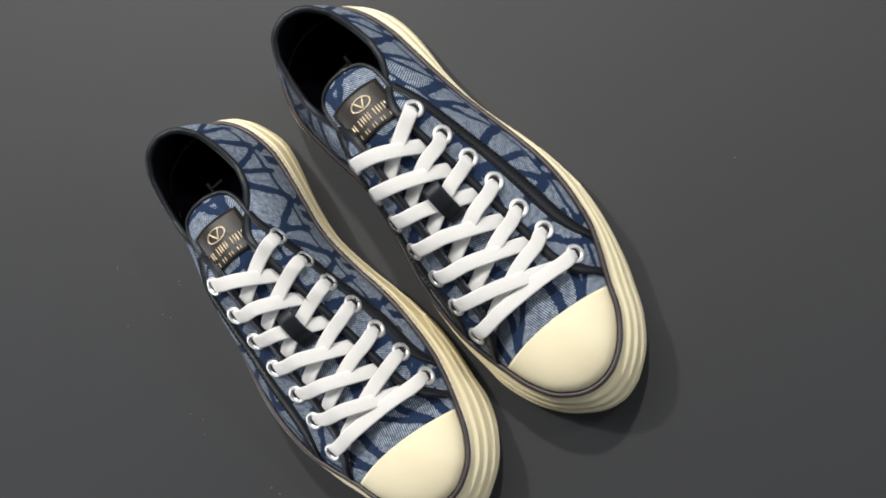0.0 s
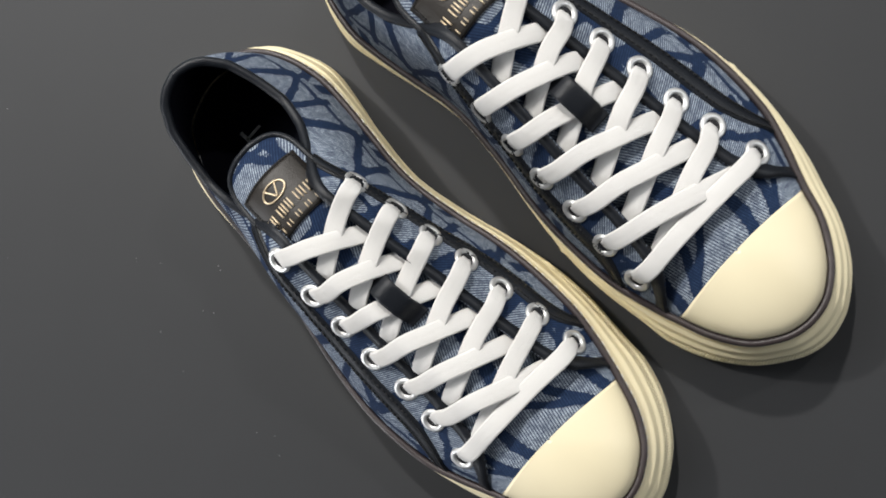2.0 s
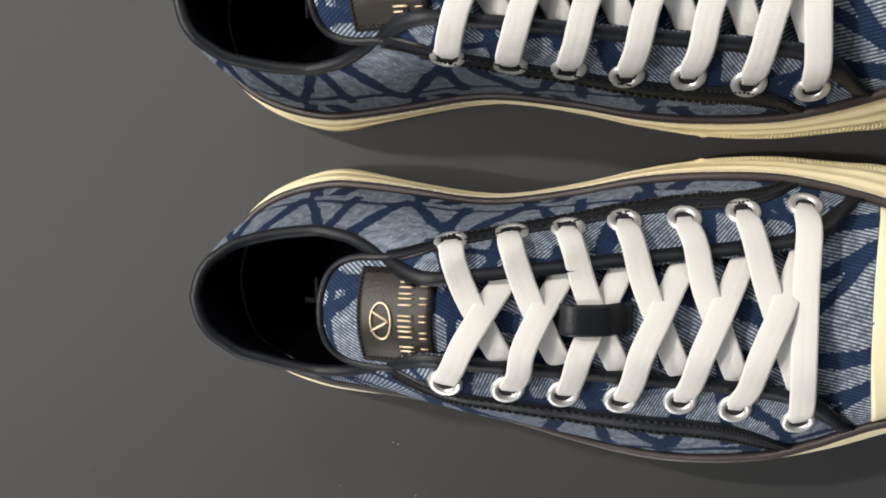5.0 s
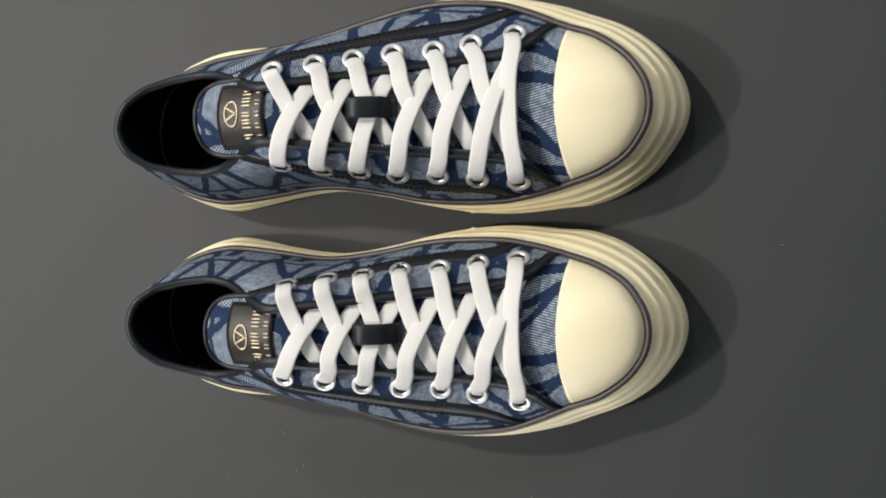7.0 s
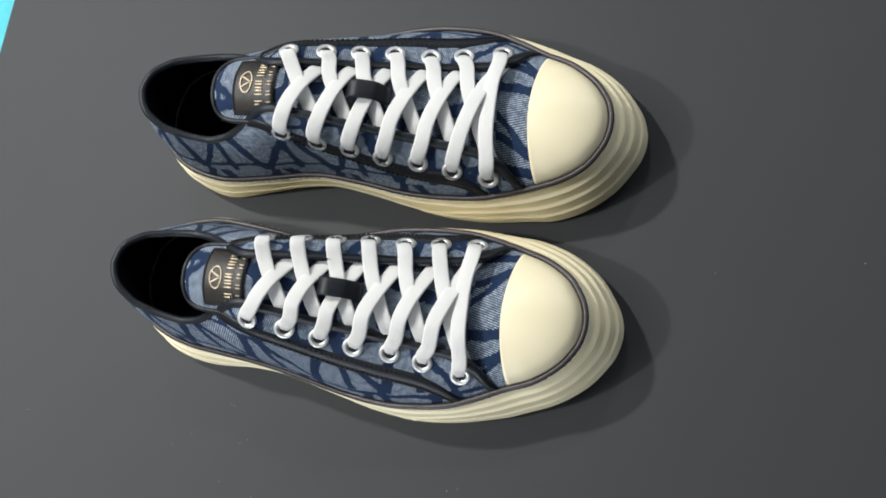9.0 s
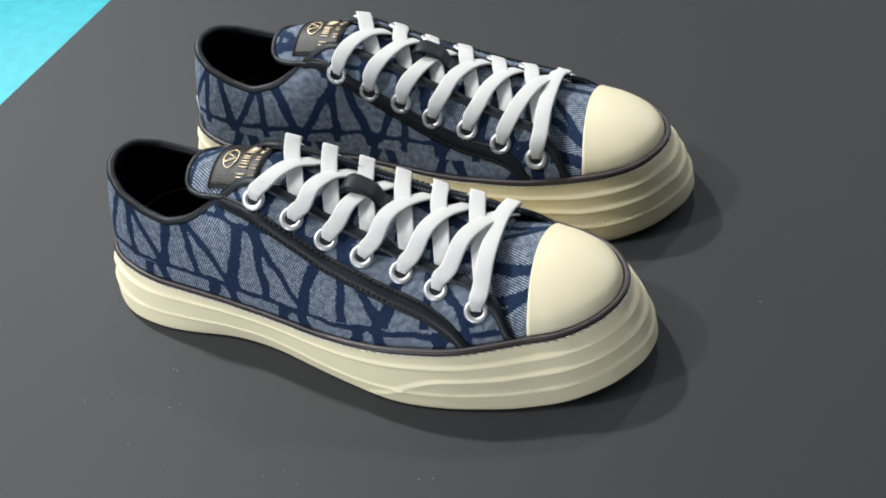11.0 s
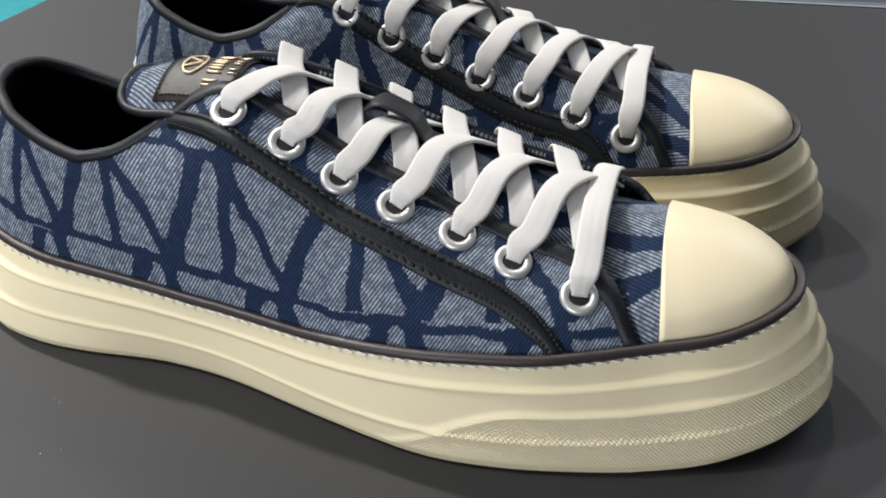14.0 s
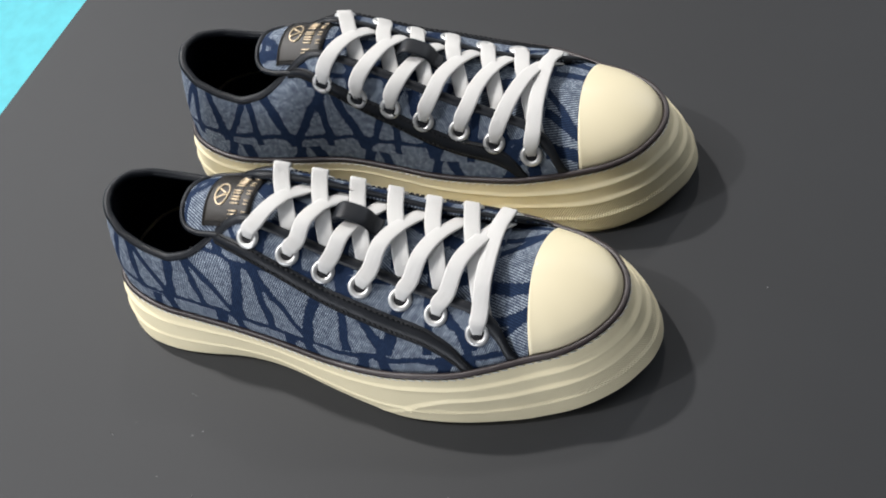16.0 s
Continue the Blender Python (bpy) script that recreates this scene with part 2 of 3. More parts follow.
def smooth_curve(points, n):
    """A Catmull-Rom curve through points, n samples."""
    pts = [np.array(p, float) for p in points]
    pts = [2 * pts[0] - pts[1]] + pts + [2 * pts[-1] - pts[-2]]
    m = len(pts) - 3
    out = []
    for k in range(n):
        f = k / (n - 1) * m
        i = min(int(f), m - 1)
        t = f - i
        p0, p1, p2, p3 = pts[i : i + 4]
        out.append(0.5 * (2 * p1 + (p2 - p0) * t + (2 * p0 - 5 * p1 + 4 * p2 - p3) * t * t + (3 * p1 - p0 - 3 * p2 + p3) * t**3))
    return out


def sstep(x, lo, hi):
    t = min(1, max(0, (x - lo) / (hi - lo)))
    return t * t * (3 - 2 * t)


def box_bm(x0, x1, y0, y1, z0, z1, bevel=0.0):
    bm = bmesh.new()
    bmesh.ops.create_cube(bm, size=1, matrix=Matrix.Translation(((x0 + x1) / 2, (y0 + y1) / 2, (z0 + z1) / 2)) @ Matrix.Diagonal((x1 - x0, y1 - y0, z1 - z0, 1)))
    if bevel:
        bmesh.ops.bevel(bm, geom=bm.edges[:], offset=bevel, segments=2, affect="EDGES")
    return bm


# ---- table, pool and room ----
def slab(corners, z0, z1, bevel=0.004):
    bm = bmesh.new()
    low = [bm.verts.new((x, y, z0)) for x, y in corners]
    top = [bm.verts.new((x, y, z1)) for x, y in corners]
    bm.faces.new(low[::-1])
    bm.faces.new(top)
    for i in range(len(corners)):
        j = (i + 1) % len(corners)
        bm.faces.new((low[i], low[j], top[j], top[i]))
    bmesh.ops.bevel(bm, geom=bm.edges[:], offset=bevel, segments=3, affect="EDGES")
    return bm


def far_edge(x):
    return 0.4320 + 0.148 * x


def left_edge(y):
    return -0.3413 + 0.0717 * y


TABLE = [(left_edge(-0.75), -0.75), (0.85, -0.75), (0.85, far_edge(0.85)), (left_edge(0.386), 0.3856)]
table = tagged(new("table"), "dark grey satin display table beside the pool", "table")
part("tabletop", slab(TABLE, -0.03, 0.0), M_TABLE, table, smooth=False)
for lx, ly in ((-0.24, -0.66), (0.76, -0.66), (0.76, 0.5), (-0.24, 0.3)):
    part("leg", box_bm(lx - 0.025, lx + 0.025, ly - 0.025, ly + 0.025, -0.75, -0.03, 0.003), M_LEATHER, table)


FAR = [(left_edge(0.386) - 0.02, far_edge(-0.335) + 0.012), (1.2, far_edge(1.2) + 0.012), (1.2, 1.6), (-0.4, 1.6)]
beside = tagged(new("table"), "pale grey tabletop standing beside the dark one", "table")
part("tabletop", slab(FAR, -0.03, 0.0), M_EDGE, beside, smooth=False)
for lx, ly in ((-0.25, 0.6), (1.1, 0.8), (1.1, 1.5), (-0.25, 1.5)):
    part("leg", box_bm(lx - 0.025, lx + 0.025, ly - 0.025, ly + 0.025, -0.75, -0.03, 0.003), M_LEATHER, beside)


def flat_bm(x0, x1, y0, y1, z):
    bm = bmesh.new()
    vs = [bm.verts.new(p) for p in ((x0, y0, z), (x1, y0, z), (x1, y1, z), (x0, y1, z))]
    bm.faces.new(vs)
    return bm


water = part("water", flat_bm(-4, 4, -4, 4, -0.75), M_WATER, None, "rippled turquoise water of a pool around the table")
tagged(water, category="water", kind="structure")


# ---- sneakers ----
OX = [-0.1542, -0.1465, -0.1339, -0.1174, -0.098, -0.076, -0.058, -0.042, -0.018, 0.002, 0.022, 0.046, 0.072, 0.086, 0.1025, 0.118, 0.1282, 0.132]
LAT = [0.020, 0.0315, 0.0405, 0.0445, 0.0450, 0.0440, 0.045, 0.048, 0.0545, 0.059, 0.061, 0.059, 0.053, 0.048, 0.041, 0.0300, 0.0170, 0.0085]
MED = [0.022, 0.033, 0.04, 0.0445, 0.0422, 0.0382, 0.0358, 0.0358, 0.0402, 0.0452, 0.0487, 0.0502, 0.0482, 0.047, 0.041, 0.03, 0.0165, 0.0085]
RX = [-0.1485, -0.1416, -0.1291, -0.1126, -0.098, -0.076, -0.058, -0.042, -0.018, 0.002, 0.022, 0.046, 0.062, 0.072, 0.08, 0.094, 0.107, 0.1145, 0.1175]
RLAT = [0.017, 0.0258, 0.0325, 0.0370, 0.0387, 0.0410, 0.0435, 0.0465, 0.0515, 0.0545, 0.055, 0.052, 0.0465, 0.042, 0.0385, 0.0330, 0.0235, 0.0140, 0.0070]
RMED = [0.020, 0.029, 0.036, 0.040, 0.040, 0.0375, 0.035, 0.035, 0.0385, 0.0425, 0.0445, 0.0445, 0.042, 0.0395, 0.0372, 0.0325, 0.0245, 0.0148, 0.0078]
NP = 320


def half_outline(xs, ys, sign, heel, tip):
    """One side of an outline from the middle of the heel to the tip of the toe, at even steps."""
    pts = [heel] + [(x, sign * y) for x, y in zip(xs, ys)] + [tip]
    mirrored = [(pts[1][0], 2 * heel[1] - pts[1][1])] + pts + [(pts[-2][0], 2 * tip[1] - pts[-2][1])]
    fine = np.array(smooth_curve(mirrored, 1600))
    k = 1600 // (len(mirrored) - 1)
    for _ in range(80):
        fine[1:-1] = (fine[:-2] + 2 * fine[1:-1] + fine[2:]) / 4
    fine = fine[k:-k]
    arc = np.r_[0, np.cumsum(np.hypot(*np.diff(fine, axis=0).T))]
    want = np.linspace(0, arc[-1], NP // 2 + 1)
    return np.stack([np.interp(want, arc, fine[:, 0]), np.interp(want, arc, fine[:, 1])], 1), arc[-1]


def closed_outline(xs, lat, med, heel, tip):
    """From the middle of the heel along the lateral side (-y) round the toe and back, with outward normals."""
    (a, la), (b_, lb) = half_outline(xs, lat, -1, heel, tip), half_outline(xs, med, 1, heel, tip)
    xy = np.concatenate([a, b_[-2:0:-1]])
    tan = np.roll(xy, -2, 0) - np.roll(xy, 2, 0)
    tan /= np.linalg.norm(tan, axis=1)[:, None]
    return xy, np.stack([tan[:, 1], -tan[:, 0]], 1), la + lb


OUT, OUTN, GIRTH = closed_outline(OX, LAT, MED, (-0.1596, 0.002), (0.1334, 0.0))
RIM, RIMN, _ = closed_outline(RX, RLAT, RMED, (-0.1528, 0.002), (0.1185, 0.0005))


def z_top(x):
    """Height of the sole's upper edge."""
    return float(np.interp(x, [-0.163, -0.12, -0.06, -0.02, 0.03, 0.08, 0.10, 0.12, 0.131], [0.030, 0.0275, 0.0262, 0.0275, 0.0315, 0.0340, 0.036, 0.0395, 0.0405]))


def z_low(x):
    return float(0.0045 * sstep(x, 0.085, 0.131) + 0.002 * sstep(-x, 0.135, 0.163))


def sole_parts(root, s):
    rows_, uvs, ribs = [], [], []
    nz = 60
    for i in range(NP):
        (x, y), (nx, ny) = OUT[i], OUTN[i]
        rx, ry = RIM[i]
        zt, zl = z_top(rx), z_low(x)
        h = zt - zl
        r1, r3 = 0.79, 0.42 - 0.10 * sstep(x, -0.06, 0.02)
        fore = sstep(x, -0.01, 0.03)
        r2 = 0.57 * sstep(x, -0.006, 0.05) if x > -0.006 else -1.0
        row, uvr, rb = [], [], []
        for j in range(nz + 1):
            v = j / nz
            z = zl + h * v
            steps = [(r1, 0.13), (r3, 0.065), (r2, 0.10 * fore)]
            g = sum(w * sstep(v, r - 0.015, r + 0.05) for r, w in steps if r > 0.01)
            g += (1 - sum(w for r, w in steps if r > 0.01)) * v**1.3
            lip = sum(0.00055 * (1 if k < 2 else fore) * math.exp(-(((v - r + 0.005) / 0.018) ** 2)) for k, (r, w) in enumerate(steps) if r > 0.01)
            cut = 0.0014 * (1 - sstep(v, 0, 0.10)) + 0.0015 * (1 - fore) * (1 - sstep(v, 0.0, 0.40)) * sstep(x, -0.11, -0.07) - lip
            row.append((x + (rx - x) * g - nx * cut, s * (y + (ry - y) * g - ny * cut), z))
            uvr.append((i / NP * GIRTH, z))
            rb.append(sstep(r2 - v, 0.0, 0.02) if r2 > 0 else 0.0)
        # the ledge at the top
        (mx, my) = RIMN[i]
        for d, dz in ((0.0010, 0.0003), (0.004, 0.0)):
            row.append((rx - mx * d, s * (ry - my * d), zt + dz))
            uvr.append((i / NP * GIRTH, zt))
            rb.append(0.0)
        rows_.append(row), uvs.append(uvr), ribs.append(rb)
    midsole = part("midsole", grid_bm(rows_, closed_u=True, uvs=uvs, flip=s < 0, ribs=ribs), M_RUBBER, root, "thick cream rubber midsole with stepped ridges and a ribbed toe band")
    bm = bmesh.new()
    ring = [bm.verts.new((x - nx * 0.0062, s * (y - ny * 0.0062), z_low(x) + 0.0006)) for (x, y), (nx, ny) in zip(OUT, OUTN)]
    ring2 = [bm.verts.new((x - nx * 0.011, s * (y - ny * 0.011), max(0.0, z_low(x) - 0.0005))) for (x, y), (nx, ny) in zip(OUT, OUTN)]
    for i in range(NP):
        j = (i + 1) % NP
        bm.faces.new((ring[i], ring[j], ring2[j], ring2[i]))
    bm.faces.new(ring2)
    bmesh.ops.recalc_face_normals(bm, faces=bm.faces[:])
    part("outsole", bm, M_RUBBER, root)
    path = [(x - nx * 0.0012, s * (y - ny * 0.0012), z_top(x) + 0.0013) for (x, y), (nx, ny) in zip(RIM, RIMN)]
    part("foxing_piping", tube_bm(path, 0.0016, 8, closed=True), M_PIPING, root, "dark brown piping above the sole")
    pieces = []
    for i in range(0, 2 * NP, 4):
        seg = []
        for k in range(4):
            q = i / 2 + k * 0.5
            a, f = int(q) % NP, q - int(q)
            (x, y), (nx, ny) = RIM[a] * (1 - f) + RIM[(a + 1) % NP] * f, RIMN[a]
            d = -0.0001 - 0.0003 * k / 3
            seg.append((x - nx * d, s * (y - ny * d), z_top(x) + 0.0001 - 0.00016 * k))
        pieces.append(tube_bm(seg, 0.00030, 5))
    tagged(part("stitching", join_bm(pieces), M_TAB, midsole, "white stitches along the sole's upper edge"), kind="stuff")
    return midsole


# the upper: P is its foot on the sole, T its top edge, by the way a from the middle of the heel
TA = [0, 0.009, 0.02, 0.04, 0.06, 0.078, 0.095, 0.108, 0.118, 0.128, 0.155, 0.183, 0.215, 0.24, 0.252, 0.260, 0.268]
TX = [-0.1431, -0.1418, -0.1383, -0.1298, -0.1164, -0.1027, -0.09, -0.0775, -0.0675, -0.0575, -0.028, 0, 0.031, 0.053, 0.064, 0.0725, 0.08]
TY = [0, 0.0072, 0.0132, 0.02, 0.0237, 0.0255, 0.0238, 0.019, 0.013, 0.0105, 0.0135, 0.0165, 0.0195, 0.0225, 0.027, 0.033, 0.0395]
TZ = [0.0755, 0.0751, 0.0737, 0.0691, 0.064, 0.0611, 0.0645, 0.072, 0.0795, 0.0835, 0.077, 0.069, 0.061, 0.0555, 0.0505, 0.044, 0.0365]
BK = [0.70, 0.70, 0.68, 0.60, 0.53, 0.53, 0.66, 0.84, 0.92, 0.93, 0.84, 0.75, 0.66, 0.58, 0.54, 0.5, 0.5]
AEND = 0.268
FINE = np.linspace(0, AEND, 400)


def eased(values):
    v = np.interp(FINE, TA, values)
    for _ in range(40):
        v[1:-1] = (v[:-2] + 2 * v[1:-1] + v[2:]) / 4
    return v


TX, TY, TZ, BK = eased(TX), eased(TY), eased(TZ), eased(BK)


def inset_outline(side):
    """Foot line of the upper on one side, from the heel's middle to the toe, as arrays (a, x, y, z)."""
    idx = range(0, NP // 2 + 1) if side < 0 else range(NP, NP // 2 - 1, -1)
    pts = []
    for i in idx:
        (x, y), (nx, ny) = RIM[i % NP], RIMN[i % NP]
        d = 0.0018
        pts.append((x - nx * d, y - ny * d, z_top(x) - 0.001))
    pts = np.array(pts)
    arc = np.r_[0, np.cumsum(np.linalg.norm(np.diff(pts, axis=0), axis=1))]
    return arc, pts


FOOT = {-1: inset_outline(-1), 1: inset_outline(1)}
# the foot's way is stretched so that its front end meets the toe cap's corner
STRETCH = {}
for _s in (-1, 1):
    _arc, _pts = FOOT[_s]
    STRETCH[_s] = float(np.interp(0.0800, _pts[len(_pts) // 4 :, 0], _arc[len(_arc) // 4 :])) / AEND


def foot(a, side):
    arc, pts = FOOT[side]
    return np.array([np.interp(a * STRETCH[side], arc, pts[:, k]) for k in range(3)])


# the facings sit a little higher on the inner side of the foot
LIFT_A = [0.10, 0.118, 0.135, 0.151, 0.167, 0.185, 0.203, 0.222, 0.245, 0.26]
LIFT_LAT = [0, 0.0015, 0.0035, 0.001, -0.0020, -0.0022, -0.0042, -0.0040, -0.0018, 0]
LIFT_MED = [0, 0.002, 0.0040, 0.0042, 0.0036, 0.0022, 0.0010, 0.0010, 0.0012, 0]


def quarter(a, v, side):
    """A point of the quarter: way a along the foot, v from 0 at the sole to 1 at the top edge. side -1 lateral, 1 medial."""
    p = foot(a, side)
    t = np.array([np.interp(a, FINE, TX), side * np.interp(a, FINE, TY) + 0.002 * (1 - sstep(a, 0, 0.1)), np.interp(a, FINE, TZ)])
    t[2] += float(np.interp(a, LIFT_A, LIFT_LAT if side < 0 else LIFT_MED))
    t = t + (p + np.array((0, 0, 0.0006)) - t) * sstep(a, 0.252, AEND)
    k = float(np.interp(a, FINE, BK)) + (float(np.interp(a, [0.09, 0.13, 0.15, 0.184, 0.2], [0, 0.15, 0.13, 0.06, 0])) if side > 0 else 0)
    lean = float(np.interp(a, [0.0, 0.03, 0.06, 0.09, 0.12], [0.22, 0.28, 0.36, 0.33, 0.22]))
    c = np.array([p[0] + lean * (t[0] - p[0]), p[1] + lean * (t[1] - p[1]), p[2] + k * (t[2] - p[2])])
    return (1 - v) ** 2 * p + 2 * v * (1 - v) * c + v * v * t


def quarter_normal(a, v, side):
    e = 0.0015
    a0, a1 = max(0, a - e), min(AEND, a + e)
    v0, v1 = max(0, v - 0.03), min(1, v + 0.03)
    d = np.cross(quarter(a1, v, side) - quarter(a0, v, side), quarter(a, v1, side) - quarter(a, v0, side))
    if a < 0.002:
        d[1] = 0.0
    n = d / (np.linalg.norm(d) + 1e-12)
    return -n if side > 0 else n


def quarter_at(a, v, side, lift):
    return quarter(a, v, side) + quarter_normal(a, v, side) * lift


def flipy(p, s):
    return (p[0], s * p[1], p[2])


SEARCH = {}
for _s in (-1, 1):
    _av = [(a, v) for a in np.linspace(0.11, 0.262, 120) for v in np.linspace(0.4, 1.0, 31)]
    SEARCH[_s] = _av, np.array([quarter(a, v, _s) for a, v in _av])


def find_on_quarter(x, y, side):
    """The (a, v) where the quarter has this x and distance y from the middle."""
    av, pts = SEARCH[side]
    return av[int(np.argmin((pts[:, 0] - x) ** 2 + (np.abs(pts[:, 1]) - y) ** 2))]


EX = [-0.0512, -0.0325, -0.0158, 0.0018, 0.0198, 0.0372, 0.0562]
EYL = [0.0205, 0.0228, 0.0248, 0.0272, 0.0280, 0.0304, 0.0342]
EYM = [0.0235, 0.0260, 0.0280, 0.0300, 0.0307, 0.0330, 0.0350]
EYELETS = {(i, side): find_on_quarter(EX[i], (EYL if side < 0 else EYM)[i], side) for i in range(7) for side in (-1, 1)}

RIDGE_X = [-0.095, -0.085, -0.074, -0.055, -0.03, 0, 0.03, 0.055, 0.08, 0.102, 0.11, 0.1175]
RIDGE_Z = [0.0800, 0.0835, 0.0855, 0.0865, 0.0800, 0.0705, 0.0625, 0.0578, 0.0548, 0.0525, 0.050, 0.042]


def ridge(x):
    return float(np.interp(x, RIDGE_X, RIDGE_Z))


def half_at(x, side):
    arc, pts = FOOT[side]
    k = len(pts) // 5
    return np.array([np.interp(x, pts[k:, 0], pts[k:, 1]), np.interp(x, pts[k:, 0], pts[k:, 2])])


def vamp_section(x, n, top, count=40, sink=0.0):
    (yl, zl), (ym, zm) = half_at(x, -1), half_at(x, 1)
    out = []
    for k in range(count + 1):
        th = math.pi * k / count
        c, si = math.cos(th), math.sin(th)
        r = abs(c) ** (2 / n)
        y = yl * r if c > 0 else ym * r
        zb = zl if c > 0 else zm
        out.append((x, y, zb + (top - sink - zb) * si ** (2 / n)))
    return out


def upper_parts(root, s):
    # quarters, one sheet round the heel
    nv = 22
    ways = [(a, -1) for a in np.linspace(AEND, 0, 130)] + [(a, 1) for a in np.linspace(0, AEND, 130)[1:]]
    rows_, uvs = [], []
    for a, side in ways:
        row, uvr, h = [], [], 0.0
        for j in range(nv + 1):
            p = quarter(a, j / nv, side)
            if row:
                h += float(np.linalg.norm(p - np.array((row[-1][0], s * row[-1][1], row[-1][2]))))
            row.append(flipy(p, s))
            uvr.append((side * a * STRETCH[side] + 0.004, h))
        rows_.append(row), uvs.append(uvr)
    q = part("quarter", grid_bm(rows_, uvs=uvs, flip=s > 0), M_DENIM, root, "blue jacquard denim quarter with a navy bar network")
    thicken(q, 0.0012, -1.0)
    # lining: inside of the heel
    rows_ = []
    for a, side in [(a, -1) for a in np.linspace(0.135, 0, 50)] + [(a, 1) for a in np.linspace(0, 0.135, 50)[1:]]:
        rows_.append([flipy(quarter_at(a, v, side, -0.0024), s) for v in np.linspace(0.02, 0.995, 14)])
    part("lining", grid_bm(rows_, flip=s < 0), M_LINING, root, "black inner lining")
    # insole
    bm = bmesh.new()
    ring = [bm.verts.new(flipy(foot(a, side) * np.array((0.985, 0.93, 0)) + np.array((0, 0, 0.027)), s)) for a, side in [(a, -1) for a in np.linspace(0.25, 0, 60)] + [(a, 1) for a in np.linspace(0, 0.25, 60)[1:]]]
    f = bm.faces.new(ring)
    bmesh.ops.recalc_face_normals(bm, faces=[f])
    insole = part("insole", bm, M_LINING, root, "black insole")
    mark = [box_bm(-0.1220, -0.1150, s * -0.0052 - 0.0009, s * -0.0052 + 0.0009, 0.0272, 0.0278), box_bm(-0.1180, -0.1168, s * -0.001 - 0.0045, s * -0.001 + 0.0045, 0.0272, 0.0278)]
    part("printed_mark", join_bm(mark), M_TAB, insole, "white printed mark")
    # vamp under the laces and in front of them
    rows_ = []
    uvs = []
    for x in np.linspace(0.036, 0.0792, 16):
        n = float(np.interp(x, [0.036, 0.066, 0.0800], [1.26, 1.36, 1.62]))
        sec = vamp_section(x, n, ridge(x), sink=0.0004)
        arc, uvr = 0.0, []
        for k, p in enumerate(sec):
            if k:
                arc += math.dist(p, sec[k - 1])
            uvr.append((arc * 0.9, x + 0.3))
        rows_.append([flipy(p, s) for p in sec])
        uvs.append(uvr)
    vamp = part("vamp", grid_bm(rows_, uvs=uvs, flip=s < 0), M_DENIM, root, "blue jacquard denim vamp")
    # toe cap
    rows_ = []
    rim = []
    for side in (-1, 1):
        arc, pts = FOOT[side]
        a0, a1 = AEND * STRETCH[side], arc[-1]
        half = [np.array([np.interp(a, arc, pts[:, k]) for k in range(3)]) for a in np.linspace(a0, a1, 30)]
        rim += half if side < 0 else half[::-1][1:]
    centre = np.array((0.0800, 0.0, 0.0))
    nr = 22
    for i, p in enumerate(rim):
        ang = abs(math.atan2(p[0] - centre[0], abs(p[1])))
        n = 1.62 + 0.22 * sstep(ang, 0.0, 1.3)
        row = []
        for j in range(nr + 1):
            r = 1 - j / nr * 0.985
            z = p[2] + (ridge(0.0800) + 0.0006 - p[2]) * max(0.0, 1 - r**n) ** (1 / n)
            row.append((centre[0] + (p[0] - centre[0]) * r - 0.0036 * (1 - r * r), s * p[1] * r, z + 0.0012 * min(1, (1 - r) * 12)))
        rows_.append(row)
    cap = part("toe_cap", grid_bm(rows_, flip=s < 0), M_CAP, root, "smooth cream rubber toe cap")
    thicken(cap, 0.0014, -1.0)
    # heel tab
    rows_ = []
    for a, side in [(a, -1) for a in np.linspace(0.013, 0, 8)] + [(a, 1) for a in np.linspace(0, 0.013, 8)[1:]]:
        rows_.append([flipy(quarter_at(max(a, 0.0016), v, side, 0.0016 - 0.001 * (v > 0.27)), s) for v in np.linspace(0.0, 0.28, 6)])
    thicken(part("heel_tab", grid_bm(rows_, flip=s > 0), M_TAB, root, "white rubber heel tab"), 0.0015)
    # collar binding
    path = []
    for a, side in [(a, -1) for a in np.linspace(0.125, 0, 60)] + [(a, 1) for a in np.linspace(0, 0.125, 60)[1:]]:
        path.append(flipy(quarter_at(a, 0.995, side, -0.0010), s))
    part("collar_binding", tube_bm(path, 0.0021, 10), M_LEATHER, root, "rolled black leather collar binding")
    # bindings and strips
    for side in (-1, 1):
        rows_ = []
        ws = np.linspace(0.112, 0.2670, 90)
        for a in ws:
            w = 0.0046 / max(0.012, float(np.linalg.norm(quarter(a, 1, side) - quarter(a, 0.6, side)) / 0.4))
            w = min(0.80, w * (1 + 1.4 * sstep(a, 0.235, 0.262)))
            rows_.append([flipy(quarter_at(a, v, side, l), s) for v, l in ((1 - w, 0.0001), (1 - w, 0.0008), (1 - 0.5 * w, 0.0010), (1.0, 0.0012), (1.0, -0.0016))])
        b_ = part("eyestay_binding", grid_bm(rows_, flip=(side > 0) == (s > 0)), M_LEATHER, root, "black leather edging of the eyelet facing")
        # diagonal strip below the eyelets
        A0, V0 = STRIP[0], [v - (0.14 * sstep(a, 0.113, 0.14) * (1 - sstep(a, 0.20, 0.24)) if side > 0 else 0) for a, v in zip(*STRIP)]
        rows_ = []
        cen = smooth_curve(list(zip(A0, V0)), 80)
        for k, (a, v) in enumerate(cen):
            hgt = max(0.012, float(np.linalg.norm(quarter(a, 1, side) - quarter(a, 0, side))))
            w = 0.0044 / hgt
            rows_.append([flipy(quarter_at(a, min(1, max(0.0, v + d * w)), side, l), s) for d, l in ((-1, 0.0), (-0.95, 0.0008), (0, 0.0010), (0.95, 0.0008), (1, 0.0))])
